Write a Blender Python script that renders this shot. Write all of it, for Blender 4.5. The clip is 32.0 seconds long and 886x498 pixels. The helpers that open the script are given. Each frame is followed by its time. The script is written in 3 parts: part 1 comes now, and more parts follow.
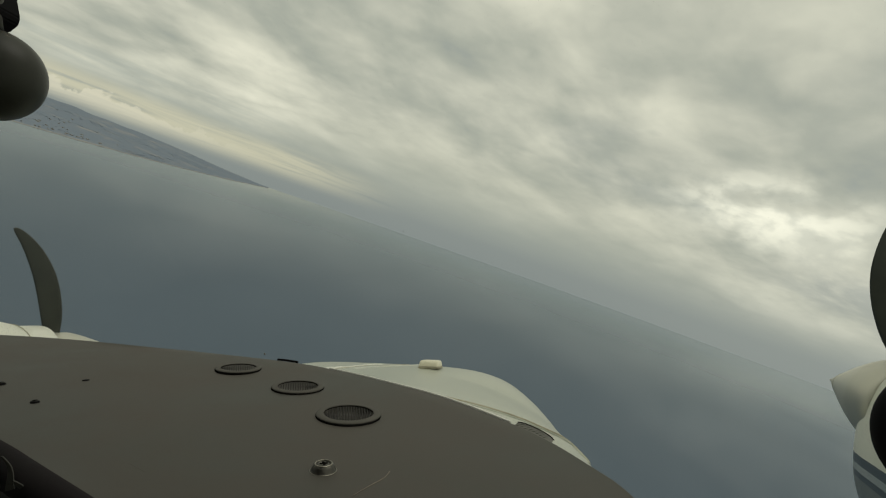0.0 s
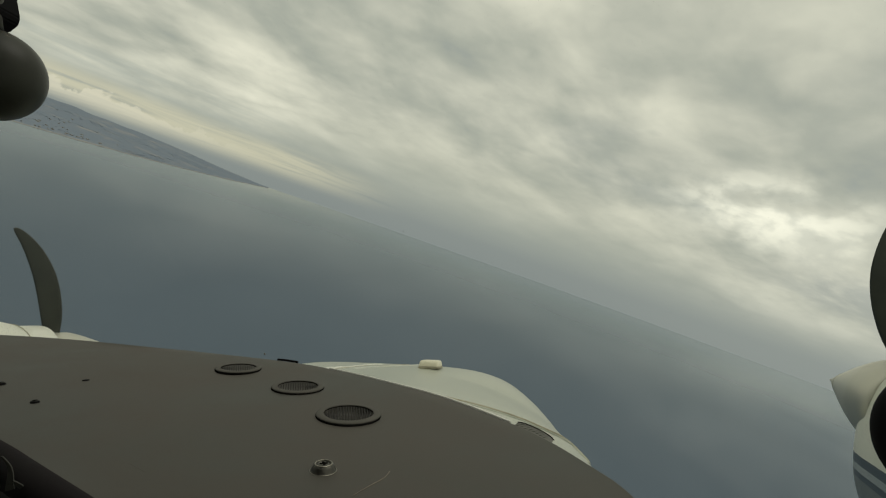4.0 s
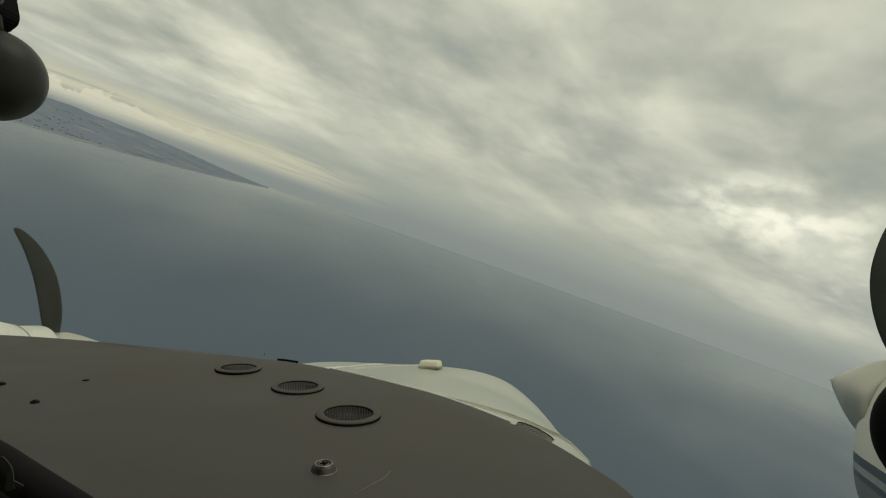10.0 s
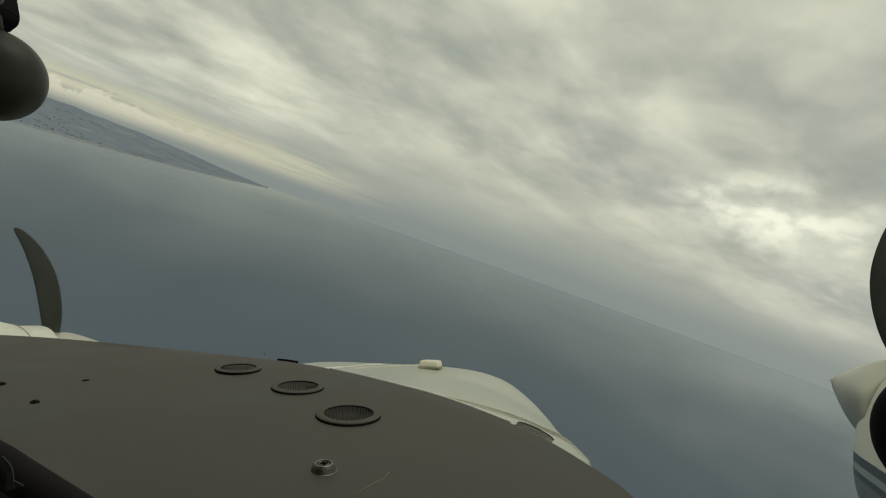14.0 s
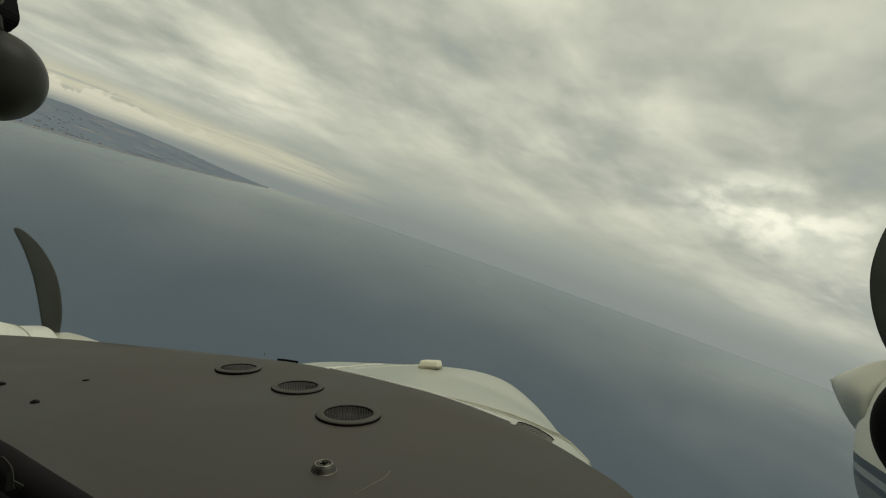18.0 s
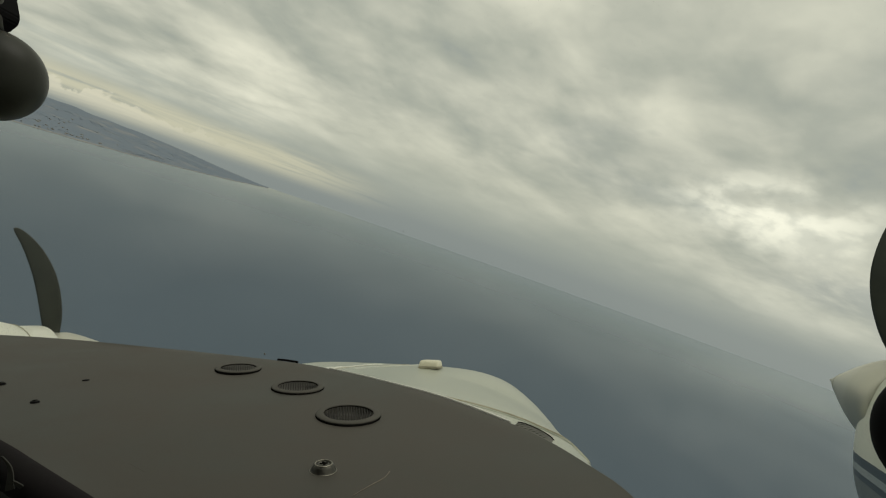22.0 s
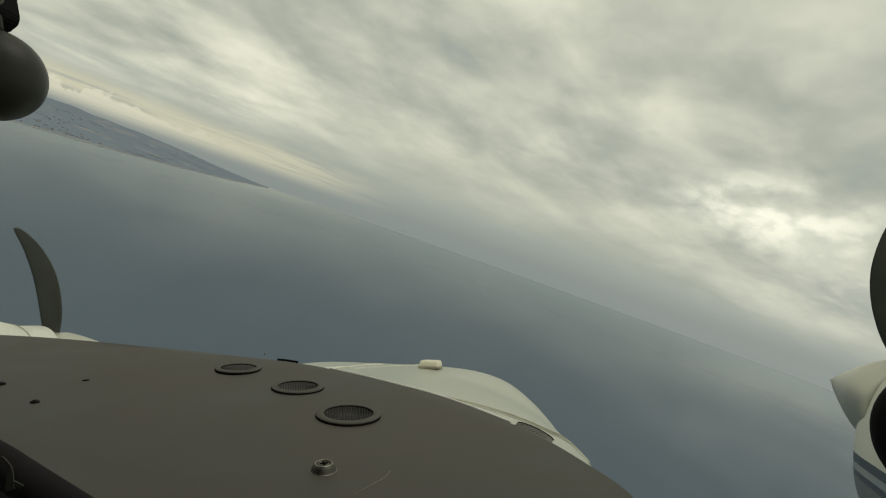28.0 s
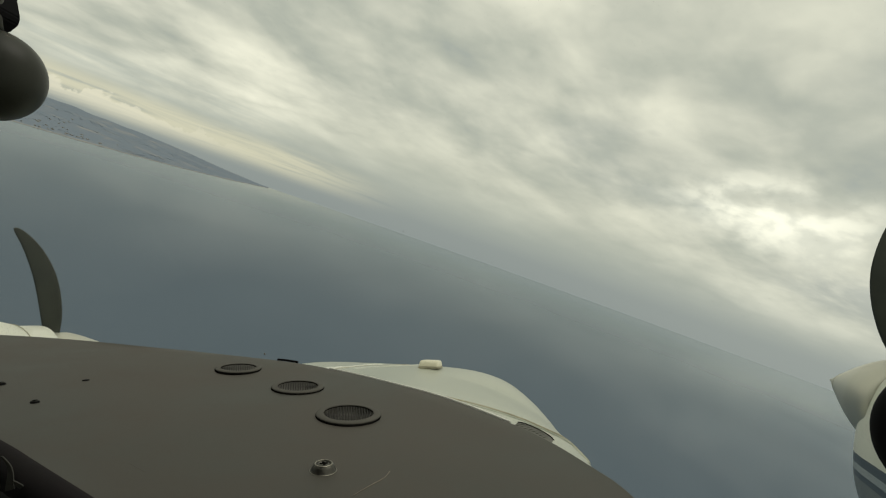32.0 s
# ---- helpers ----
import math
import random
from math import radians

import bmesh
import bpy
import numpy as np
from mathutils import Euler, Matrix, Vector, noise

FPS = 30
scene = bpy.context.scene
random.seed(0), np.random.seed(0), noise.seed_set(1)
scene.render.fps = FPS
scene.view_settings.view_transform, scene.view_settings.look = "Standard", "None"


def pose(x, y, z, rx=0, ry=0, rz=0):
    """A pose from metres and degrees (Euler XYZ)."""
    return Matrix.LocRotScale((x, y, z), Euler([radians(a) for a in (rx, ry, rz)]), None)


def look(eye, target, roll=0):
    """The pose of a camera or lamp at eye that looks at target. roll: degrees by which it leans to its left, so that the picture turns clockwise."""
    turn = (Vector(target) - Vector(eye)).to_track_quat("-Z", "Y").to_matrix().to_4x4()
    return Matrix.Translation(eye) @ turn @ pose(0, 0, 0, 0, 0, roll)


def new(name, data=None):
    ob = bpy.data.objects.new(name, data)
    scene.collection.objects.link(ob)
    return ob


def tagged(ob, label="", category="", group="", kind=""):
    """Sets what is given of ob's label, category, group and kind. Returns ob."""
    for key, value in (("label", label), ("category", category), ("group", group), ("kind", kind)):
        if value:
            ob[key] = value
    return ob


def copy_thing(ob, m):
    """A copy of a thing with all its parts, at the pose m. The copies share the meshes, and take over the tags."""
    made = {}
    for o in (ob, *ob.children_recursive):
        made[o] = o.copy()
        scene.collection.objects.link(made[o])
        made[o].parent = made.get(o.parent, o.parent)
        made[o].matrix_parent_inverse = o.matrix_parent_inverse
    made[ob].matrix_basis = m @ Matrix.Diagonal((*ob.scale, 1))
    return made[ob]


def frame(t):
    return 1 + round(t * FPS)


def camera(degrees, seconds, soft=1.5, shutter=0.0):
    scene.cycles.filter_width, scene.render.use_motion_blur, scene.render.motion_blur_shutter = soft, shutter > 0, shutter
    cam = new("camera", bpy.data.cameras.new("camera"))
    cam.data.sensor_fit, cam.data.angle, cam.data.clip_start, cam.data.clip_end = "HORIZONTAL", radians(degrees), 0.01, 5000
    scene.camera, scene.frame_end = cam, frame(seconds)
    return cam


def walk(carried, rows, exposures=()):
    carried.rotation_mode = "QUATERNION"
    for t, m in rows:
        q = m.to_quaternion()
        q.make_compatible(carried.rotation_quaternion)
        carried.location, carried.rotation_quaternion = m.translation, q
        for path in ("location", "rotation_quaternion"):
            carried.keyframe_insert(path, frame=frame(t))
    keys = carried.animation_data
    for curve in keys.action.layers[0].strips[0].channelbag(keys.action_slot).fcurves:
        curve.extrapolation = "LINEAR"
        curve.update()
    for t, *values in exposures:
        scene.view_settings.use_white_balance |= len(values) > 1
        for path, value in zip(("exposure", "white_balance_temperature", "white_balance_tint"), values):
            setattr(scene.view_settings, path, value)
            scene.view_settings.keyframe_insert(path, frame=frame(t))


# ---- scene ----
from mathutils.bvhtree import BVHTree

# A twin-engined light aeroplane banking over the sea; the camera is fixed in its cockpit.
cam = camera(82.1, 32.0, soft=1.15)
EYE = (0.0, 0.0, 150.0)
CAM = look(EYE, (0.0, 1000.0, 150.0 - 32.0), roll=19.5)
walk(cam, [(0.0, CAM), (3.5, CAM), (5.5, CAM), (10.0, CAM), (14.5, CAM), (16.5, CAM), (21.0, CAM),
           (25.5, CAM), (27.5, CAM), (32.0, CAM)],
     exposures=[(0.0, 0.0), (25.0, 0.0), (28.0, 0.08), (32.0, 0.20)])
# The aeroplane's own frame: x to the right, y ahead, z up, origin at the camera.
AIR = CAM @ pose(0, 0, 0, -90, 0, 0)
AX = Vector((0.19, 0.982, 0.0)).normalized()      # the aeroplane's heading in that frame
SIDE = Vector((AX.y, -AX.x, 0.0))                 # to its starboard

# ---------------------------------------------------------------- world and sun
SUN_EL, SUN_AZ = radians(74), radians(35)         # azimuth clockwise from +y
SUN_DIR = Vector((math.sin(SUN_AZ) * math.cos(SUN_EL), math.cos(SUN_AZ) * math.cos(SUN_EL), math.sin(SUN_EL)))


class Tree:
    """Short hand for node trees."""

    def __init__(self, tree):
        self.t = tree
        tree.nodes.clear()

    def n(self, kind, **props):
        node = self.t.nodes.new(kind)
        for key, value in props.items():
            if key == "op":
                node.operation = value
            elif key == "blend":
                node.blend_type = value
                node.data_type = "RGBA"
            elif key == "dims":
                node.noise_dimensions = value
        return node

    def link(self, a, b):
        self.t.links.new(a, b)

    def put(self, sock, value):
        if isinstance(value, (int, float)):
            sock.default_value = value
        elif isinstance(value, (tuple, list)):
            sock.default_value = value if len(value) == len(sock.default_value) else (*value, 1.0)
        else:
            self.link(value, sock)

    def math(self, op, a, b=0.0, c=0.0):
        node = self.n("ShaderNodeMath", op=op)
        for i, v in enumerate((a, b, c)):
            self.put(node.inputs[i], v)
        return node.outputs[0]

    def vmath(self, op, a, b=(0, 0, 0), out=0):
        node = self.n("ShaderNodeVectorMath", op=op)
        self.put(node.inputs[0], a)
        self.put(node.inputs[1], b)
        return node.outputs[out]

    def mix(self, f, a, b, blend="MIX"):
        node = self.n("ShaderNodeMix", blend=blend)
        self.put(node.inputs[0], f)
        self.put(node.inputs[6], a)
        self.put(node.inputs[7], b)
        return node.outputs[2]

    def ramp(self, f, stops, smooth=False):
        node = self.n("ShaderNodeValToRGB")
        el = node.color_ramp.elements
        while len(el) < len(stops):
            el.new(0.5)
        for e, (p, c) in zip(el, stops):
            e.position = p
            e.color = (c, c, c, 1) if isinstance(c, (int, float)) else (*c, 1)
        if smooth:
            node.color_ramp.interpolation = "EASE"
        self.put(node.inputs[0], f)
        return node.outputs[0]

    def noise(self, vec, scale, detail=4.0, rough=0.55, distort=0.0):
        node = self.n("ShaderNodeTexNoise")
        if vec is not None:
            self.link(vec, node.inputs["Vector"])
        node.inputs["Scale"].default_value = scale
        node.inputs["Detail"].default_value = detail
        node.inputs["Roughness"].default_value = rough
        node.inputs["Distortion"].default_value = distort
        return node.outputs[0]

    def mapped(self, vec, loc=(0, 0, 0), rot=(0, 0, 0), scale=(1, 1, 1)):
        node = self.n("ShaderNodeMapping")
        self.link(vec, node.inputs[0])
        node.inputs[1].default_value = loc
        node.inputs[2].default_value = rot
        node.inputs[3].default_value = scale
        return node.outputs[0]

    def fit(self, v, a, b, c=0.0, d=1.0):
        node = self.n("ShaderNodeMapRange")
        node.interpolation_type = "SMOOTHSTEP"
        self.put(node.inputs[0], v)
        for i, x in enumerate((a, b, c, d)):
            node.inputs[i + 1].default_value = x
        return node.outputs[0]


def make_world():
    world = bpy.data.worlds.new("overcast_sky")
    scene.world = world
    world.use_nodes = True
    T = Tree(world.node_tree)
    out, bg = T.n("ShaderNodeOutputWorld"), T.n("ShaderNodeBackground")
    T.link(bg.outputs[0], out.inputs[0])
    sky = T.n("ShaderNodeTexSky")
    sky.sky_type, sky.sun_disc = "NISHITA", False
    sky.sun_elevation, sky.sun_rotation = SUN_EL, SUN_AZ
    blue = T.mix(1.0, sky.outputs[0], (0.09, 0.09, 0.09), "MULTIPLY")
    way = T.n("ShaderNodeTexCoord").outputs["Generated"]
    sep = T.n("ShaderNodeSeparateXYZ")
    T.link(way, sep.inputs[0])
    x, y, z = sep.outputs
    # the cloud deck lies flat overhead: its detail crowds towards the horizon
    up = T.math("ADD", T.math("MAXIMUM", z, 0.0), 0.24)
    flat = T.n("ShaderNodeCombineXYZ")
    T.link(T.math("DIVIDE", x, up), flat.inputs[0])
    T.link(T.math("DIVIDE", y, up), flat.inputs[1])
    deck = flat.outputs[0]

    def street(azimuth, along, across, seed):
        """The deck's plane, drawn out along one bearing into cloud streets."""
        a, b, pair = radians(azimuth), radians(azimuth + 90), T.n("ShaderNodeCombineXYZ")
        for k, (g, f) in enumerate(((a, along), (b, across))):
            T.link(T.vmath("DOT_PRODUCT", deck, (math.sin(g) * f, math.cos(g) * f, 0), out=1), pair.inputs[k])
        pair.inputs[2].default_value = seed
        return pair.outputs[0]

    rolls = T.noise(street(52, 0.85, 1.0, 3.1), 1.15, 5, 0.50, 0.25)
    wisps = T.noise(street(58, 0.90, 1.0, 7.7), 2.7, 5, 0.52, 0.3)
    curds = T.noise(street(45, 1.0, 1.0, 4.2), 5.0, 5, 0.54, 0.3)
    broad = T.noise(street(70, 0.8, 1.0, 1.3), 0.45, 3, 0.5, 0.3)
    billow = T.math("ABSOLUTE", T.math("SUBTRACT", T.noise(street(52, 0.9, 1.0, 9.4), 2.0, 4, 0.48, 0.2), 0.5))
    body = T.math("MULTIPLY_ADD", rolls, 0.46, T.math("MULTIPLY", wisps, 0.18))
    body = T.math("ADD", body, T.math("MULTIPLY_ADD", billow, 0.42, -0.019))
    body = T.math("ADD", T.math("MULTIPLY_ADD", curds, 0.14, body), T.math("MULTIPLY", broad, 0.20))
    body = T.math("ADD", body, T.fit(x, -0.65, 0.05, 0.014, 0.0))        # the deck thins towards the land
    cloud = T.ramp(body, [(0.38, (0.345, 0.370, 0.328)), (0.445, (0.43, 0.448, 0.382)), (0.495, (0.52, 0.528, 0.445)), (0.54, (0.61, 0.612, 0.51)), (0.585, (0.70, 0.695, 0.575)), (0.65, (0.84, 0.825, 0.68))])
    # heavier banks and, between them, thin cloud with the sun behind it
    def bank(centre, inner, outer, flatness=2.6):
        off = T.vmath("MULTIPLY", T.vmath("SUBTRACT", way, tuple(Vector(centre).normalized())), (1.0, 1.0, flatness))
        return T.fit(T.vmath("LENGTH", off, out=1), inner, outer, 1.0, 0.0)
    ragged = T.fit(wisps, 0.34, 0.60)
    for centre, inner, outer, depth in (((0.30, 0.927, 0.235), 0.03, 0.26, 0.65), ((0.62, 0.77, 0.115), 0.02, 0.20, 0.75), ((0.66, 0.66, 0.40), 0.1, 0.45, 0.3)):
        grey = T.math("MULTIPLY", bank(centre, inner, outer), T.math("MULTIPLY_ADD", ragged, -0.8, 1.0))
        cloud = T.mix(T.math("MULTIPLY", grey, depth), cloud, (0.335, 0.362, 0.34))
    puff = T.fit(T.noise(T.mapped(way, (2.0, 5.0, 1.0), scale=(1, 1, 1.9)), 8.5, 5, 0.50, 0.2), 0.40, 0.60)
    glow = T.math("MULTIPLY", bank((0.50, 0.845, 0.205), 0.02, 0.25), T.math("MULTIPLY_ADD", puff, 0.85, 0.15))
    lumps = T.fit(T.noise(T.mapped(way, (6.0, 1.0, 3.0), scale=(1, 1, 1.6)), 17.0, 4, 0.50, 0.2), 0.38, 0.64)
    cloud = T.mix(T.math("MULTIPLY", glow, 0.95), cloud, T.mix(lumps, (0.70, 0.705, 0.60), (1.0, 0.985, 0.82)))
    veil = T.math("SUBTRACT", 1.0, T.math("MULTIPLY", T.fit(body, 0.34, 0.42, 1.0, 0.0), 0.12))
    colour = T.mix(veil, blue, cloud)
    # rain haze hides the deck's far edge, thickest dead ahead
    ahead = T.math("MULTIPLY", T.fit(x, -0.50, -0.12), T.fit(x, 0.22, 0.62, 1.0, 0.0))
    depth = T.math("MULTIPLY_ADD", ahead, 0.12, 0.09)
    haze = T.fit(T.math("DIVIDE", z, T.math("MULTIPLY_ADD", broad, 0.06, depth)), 0.0, 1.0, 1.0, 0.0)
    mist = T.ramp(T.math("MULTIPLY_ADD", z, 5.0, 0.2), [(0.0, (0.243, 0.273, 0.265)), (0.2, (0.259, 0.288, 0.275)), (0.4, (0.325, 0.352, 0.315)), (0.6, (0.41, 0.43, 0.366)), (0.85, (0.475, 0.485, 0.40))])
    mist = T.mix(T.fit(x, 0.15, 0.65, 0.0, 0.32), mist, (0.335, 0.362, 0.333))      # thinner towards the sun
    colour = T.mix(haze, colour, mist)
    # far off over the land the deck ends: long dark streaks, a bright slot, and cumulus tops in it
    port = T.fit(x, -0.36, -0.08, 1.0, 0.0)
    streak = T.noise(T.mapped(way, (0.4, 2.0, 1.1), scale=(1, 1, 16)), 3.6, 7, 0.6, 0.5)
    band = T.math("MULTIPLY", T.fit(z, 0.042, 0.060), T.fit(z, 0.070, 0.120, 1.0, 0.0))
    dark = T.math("MULTIPLY", T.math("MULTIPLY", band, T.fit(x, -0.52, -0.22, 1.0, 0.0)), T.fit(streak, 0.38, 0.60))
    colour = T.mix(T.math("MULTIPLY", dark, 0.45), colour, (0.36, 0.40, 0.37))
    band = T.math("MULTIPLY", T.fit(z, -0.014, 0.020), T.fit(z, 0.030, 0.058, 1.0, 0.0))
    slot = T.math("MULTIPLY", T.math("MULTIPLY", band, port), T.fit(streak, 0.30, 0.58))
    colour = T.mix(T.math("MULTIPLY", slot, 0.85), colour, (0.62, 0.595, 0.44))
    tops = T.math("MULTIPLY_ADD", T.noise(T.mapped(way, scale=(1, 1, 1.0)), 22.0, 5, 0.6, 0.3), 0.070, -0.010)
    heap = T.math("MULTIPLY", T.fit(T.math("SUBTRACT", tops, z), 0.0, 0.004), T.fit(z, -0.008, 0.016))
    colour = T.mix(T.math("MULTIPLY", T.math("MULTIPLY", heap, T.fit(x, -0.62, -0.34, 1.0, 0.0)), 0.7), colour, (0.70, 0.67, 0.53))
    T.link(colour, bg.inputs[0])
    bg.inputs[1].default_value = 1.0


make_world()
sun = new("sun", bpy.data.lights.new("sun", "SUN"))
sun.data.energy, sun.data.angle, sun.data.color = 0.6, radians(30), (1.0, 0.96, 0.86)
sun.matrix_world = look(tuple(SUN_DIR * 900), (0, 0, 0))


# ---------------------------------------------------------------- materials
def material(name):
    m = bpy.data.materials.new(name)
    m.use_nodes = True
    T = Tree(m.node_tree)
    out, bsdf = T.n("ShaderNodeOutputMaterial"), T.n("ShaderNodeBsdfPrincipled")
    T.link(bsdf.outputs[0], out.inputs[0])
    return m, T, bsdf


def bump(T, bsdf, height, strength, distance):
    b = T.n("ShaderNodeBump")
    b.inputs["Strength"].default_value, b.inputs["Distance"].default_value = strength, distance
    T.link(height, b.inputs["Height"])
    T.link(b.outputs[0], bsdf.inputs["Normal"])


def surface(name, a, b, rough=0.5, scale=8.0, grain=300.0, relief=0.2, depth=0.001, metal=0.0, wear=None, coat=0.0, spec=0.5):
    """Two tones mottled at one scale, grain and relief at another; wear: colour of small scuffs."""
    m, T, bsdf = material(name)
    at = T.n("ShaderNodeTexCoord").outputs["Object"]
    big = T.noise(at, scale, 5, 0.6, 0.3)
    fine = T.noise(at, grain, 3, 0.6)
    colour = T.mix(T.fit(big, 0.32, 0.68), a, b)
    colour = T.mix(T.math("MULTIPLY", fine, 0.18), colour, tuple(c * 0.55 for c in a))
    if wear:
        scuff = T.fit(T.noise(at, scale * 6, 8, 0.7, 1.0), 0.64, 0.74)
        colour = T.mix(T.math("MULTIPLY", scuff, 0.5), colour, wear)
    T.put(bsdf.inputs["Base Color"], colour)
    T.put(bsdf.inputs["Roughness"], T.fit(big, 0.2, 0.8, max(rough - 0.08, 0.02), min(rough + 0.1, 1.0)))
    bsdf.inputs["Metallic"].default_value = metal
    bsdf.inputs["Coat Weight"].default_value = coat
    bsdf.inputs["Specular IOR Level"].default_value = spec
    bump(T, bsdf, fine, relief, depth)
    return m


PAINT = surface("cream_white_aircraft_paint", (0.425, 0.445, 0.375), (0.485, 0.50, 0.43), 0.38, 3.0, 60, 0.05, 0.002, wear=(0.42, 0.42, 0.35), coat=0.15)
VINYL = surface("brown_grey_vinyl", (0.0400, 0.0396, 0.0322), (0.0620, 0.0536, 0.0440), 0.62, 7.0, 900, 0.22, 0.0006, wear=(0.088, 0.083, 0.072), spec=0.5)
BLACK = surface("black_plastic", (0.004, 0.004, 0.005), (0.007, 0.0068, 0.008), 0.7, 20, 500, 0.15, 0.0004, spec=0.06)
OLIVE = surface("black_olive_enamel", (0.020, 0.021, 0.016), (0.030, 0.031, 0.024), 0.42, 30, 600, 0.12, 0.0004, wear=(0.05, 0.05, 0.04), spec=0.22)
TRIM = surface("dark_purple_grey_rubber", (0.0095, 0.0078, 0.0086), (0.0140, 0.0116, 0.0130), 0.8, 20, 400, 0.3, 0.0006, spec=0.08)
BARS = surface("dark_wire_mesh", (0.021, 0.0195, 0.018), (0.030, 0.0275, 0.025), 0.7, 30, 700, 0.2, 0.0003, spec=0.15)
RING = surface("dark_grey_moulding", (0.072, 0.068, 0.060), (0.088, 0.083, 0.072), 0.72, 15, 700, 0.2, 0.0004, spec=0.25)
# Shade of recesses put into a colour: grille openings, rim gaps, screw slots.
DARK = surface("black_recess_shade", (0.006, 0.006, 0.0055), (0.010, 0.0095, 0.009), 0.9, 20, 300, spec=0.0)
CUP = surface("worn_steel_washer", (0.060, 0.058, 0.051), (0.088, 0.084, 0.073), 0.42, 60, 900, 0.2, 0.0003, metal=0.7, wear=(0.07, 0.065, 0.055))
STEEL = surface("dull_steel", (0.26, 0.245, 0.205), (0.36, 0.34, 0.29), 0.34, 60, 900, 0.2, 0.0003, metal=0.85, wear=(0.08, 0.07, 0.06))
SPIN = surface("polished_spinner_paint", (0.55, 0.54, 0.47), (0.58, 0.57, 0.50), 0.42, 2, 90, 0.01, 0.001, metal=0.85)
BLADE = surface("dark_propeller_paint", (0.022, 0.026, 0.020), (0.034, 0.039, 0.030), 0.5, 6, 200, 0.15, 0.001, wear=(0.12, 0.12, 0.10))
CHALK = surface("chalky_white_paint", (0.78, 0.78, 0.72), (0.84, 0.84, 0.78), 0.5, 30, 300)
CREAM = surface("cream_gel_coat", (0.74, 0.70, 0.54), (0.80, 0.76, 0.60), 0.45, 20, 200, 0.1, 0.001, wear=(0.5, 0.44, 0.3))
SEAM = surface("dirty_sealant", (0.30, 0.28, 0.20), (0.46, 0.43, 0.33), 0.7, 40, 300)
# Unseen lining, kept dark so that little light bounces onto the glareshield.
LINING = surface("dark_grey_cabin_lining", (0.05, 0.048, 0.045), (0.07, 0.067, 0.062), 0.9, 4, 400, 0.3, 0.001)
PANEL = surface("dark_panel", (0.016, 0.016, 0.015), (0.026, 0.025, 0.024), 0.6, 12, 400)
SLAT = surface("dark_slat_paint", (0.055, 0.053, 0.045), (0.068, 0.065, 0.055), 0.6, 40, 300)
LOUVRE = surface("brown_grey_louvre", (0.082, 0.080, 0.068), (0.105, 0.101, 0.085), 0.6, 40, 300)
CABLE = surface("olive_grey_cloth", (0.026, 0.026, 0.021), (0.040, 0.040, 0.033), 0.8, 60, 800)
SCUFF = surface("pale_scratch", (0.20, 0.165, 0.13), (0.27, 0.23, 0.18), 0.6, 90, 600)
DUST = surface("dark_smudge", (0.058, 0.054, 0.046), (0.076, 0.070, 0.059), 0.8, 90, 600)


def cowl_paint():
    """White over grey, with two slate-blue cheat lines along the engine cowling."""
    m, T, bsdf = material("striped_cowling_paint")
    at = T.n("ShaderNodeTexCoord").outputs["Object"]
    sep = T.n("ShaderNodeSeparateXYZ")
    T.link(at, sep.inputs[0])
    h = sep.outputs[2]
    dirt = T.noise(at, 5.0, 6, 0.6, 0.4)
    white = T.mix(T.fit(dirt, 0.3, 0.7), (0.62, 0.63, 0.55), (0.70, 0.70, 0.62))
    grey = T.mix(T.fit(dirt, 0.3, 0.7), (0.26, 0.30, 0.32), (0.32, 0.35, 0.36))
    slate = (0.055, 0.075, 0.095)
    line = T.math("MULTIPLY_ADD", T.math("MAXIMUM", T.vmath("DOT_PRODUCT", at, (AX.x, AX.y, 0), out=1), -0.6), 0.13, h)    # the stripes climb aft
    for low, tone in ((-0.1662, slate), (-0.1982, grey), (-0.2232, slate), (-0.2452, (0.14, 0.16, 0.165))):
        colour = T.mix(T.math("LESS_THAN", line, low), colour if low < -0.1662 else white, tone)
    T.put(bsdf.inputs["Base Color"], colour)
    bsdf.inputs["Roughness"].default_value = 0.36
    bump(T, bsdf, dirt, 0.05, 0.004)
    return m


COWL = cowl_paint()


def sea_water():
    """Blue-grey water body under a faintly blue sheen that grows towards grazing view."""
    m = bpy.data.materials.new("open_sea_water")
    m.use_nodes = True
    T = Tree(m.node_tree)
    out, mixer = T.n("ShaderNodeOutputMaterial"), T.n("ShaderNodeMixShader")
    body, sheen, facing = T.n("ShaderNodeBsdfDiffuse"), T.n("ShaderNodeBsdfGlossy"), T.n("ShaderNodeFresnel")
    at = T.n("ShaderNodeTexCoord").outputs["Object"]
    gust = T.noise(T.mapped(at, scale=(1, 0.5, 1)), 0.004, 6, 0.6, 0.5)
    swell = T.noise(T.mapped(at, rot=(0, 0, 0.4), scale=(1, 0.35, 1)), 0.05, 8, 0.62, 0.2)
    T.put(body.inputs[0], T.mix(T.fit(gust, 0.3, 0.7), (0.104, 0.133, 0.170), (0.113, 0.144, 0.183)))
    sheen.inputs[0].default_value = (0.895, 0.948, 0.972, 1.0)
    T.put(sheen.inputs["Roughness"], T.fit(gust, 0.25, 0.75, 0.07, 0.09))
    facing.inputs[0].default_value = 1.034
    wave = T.n("ShaderNodeBump")
    wave.inputs["Strength"].default_value, wave.inputs["Distance"].default_value = 0.08, 1.0
    T.link(swell, wave.inputs["Height"])
    T.link(wave.outputs[0], body.inputs["Normal"])
    T.link(facing.outputs[0], mixer.inputs[0])
    T.link(body.outputs[0], mixer.inputs[1])
    T.link(sheen.outputs[0], mixer.inputs[2])
    T.link(mixer.outputs[0], out.inputs[0])
    return m


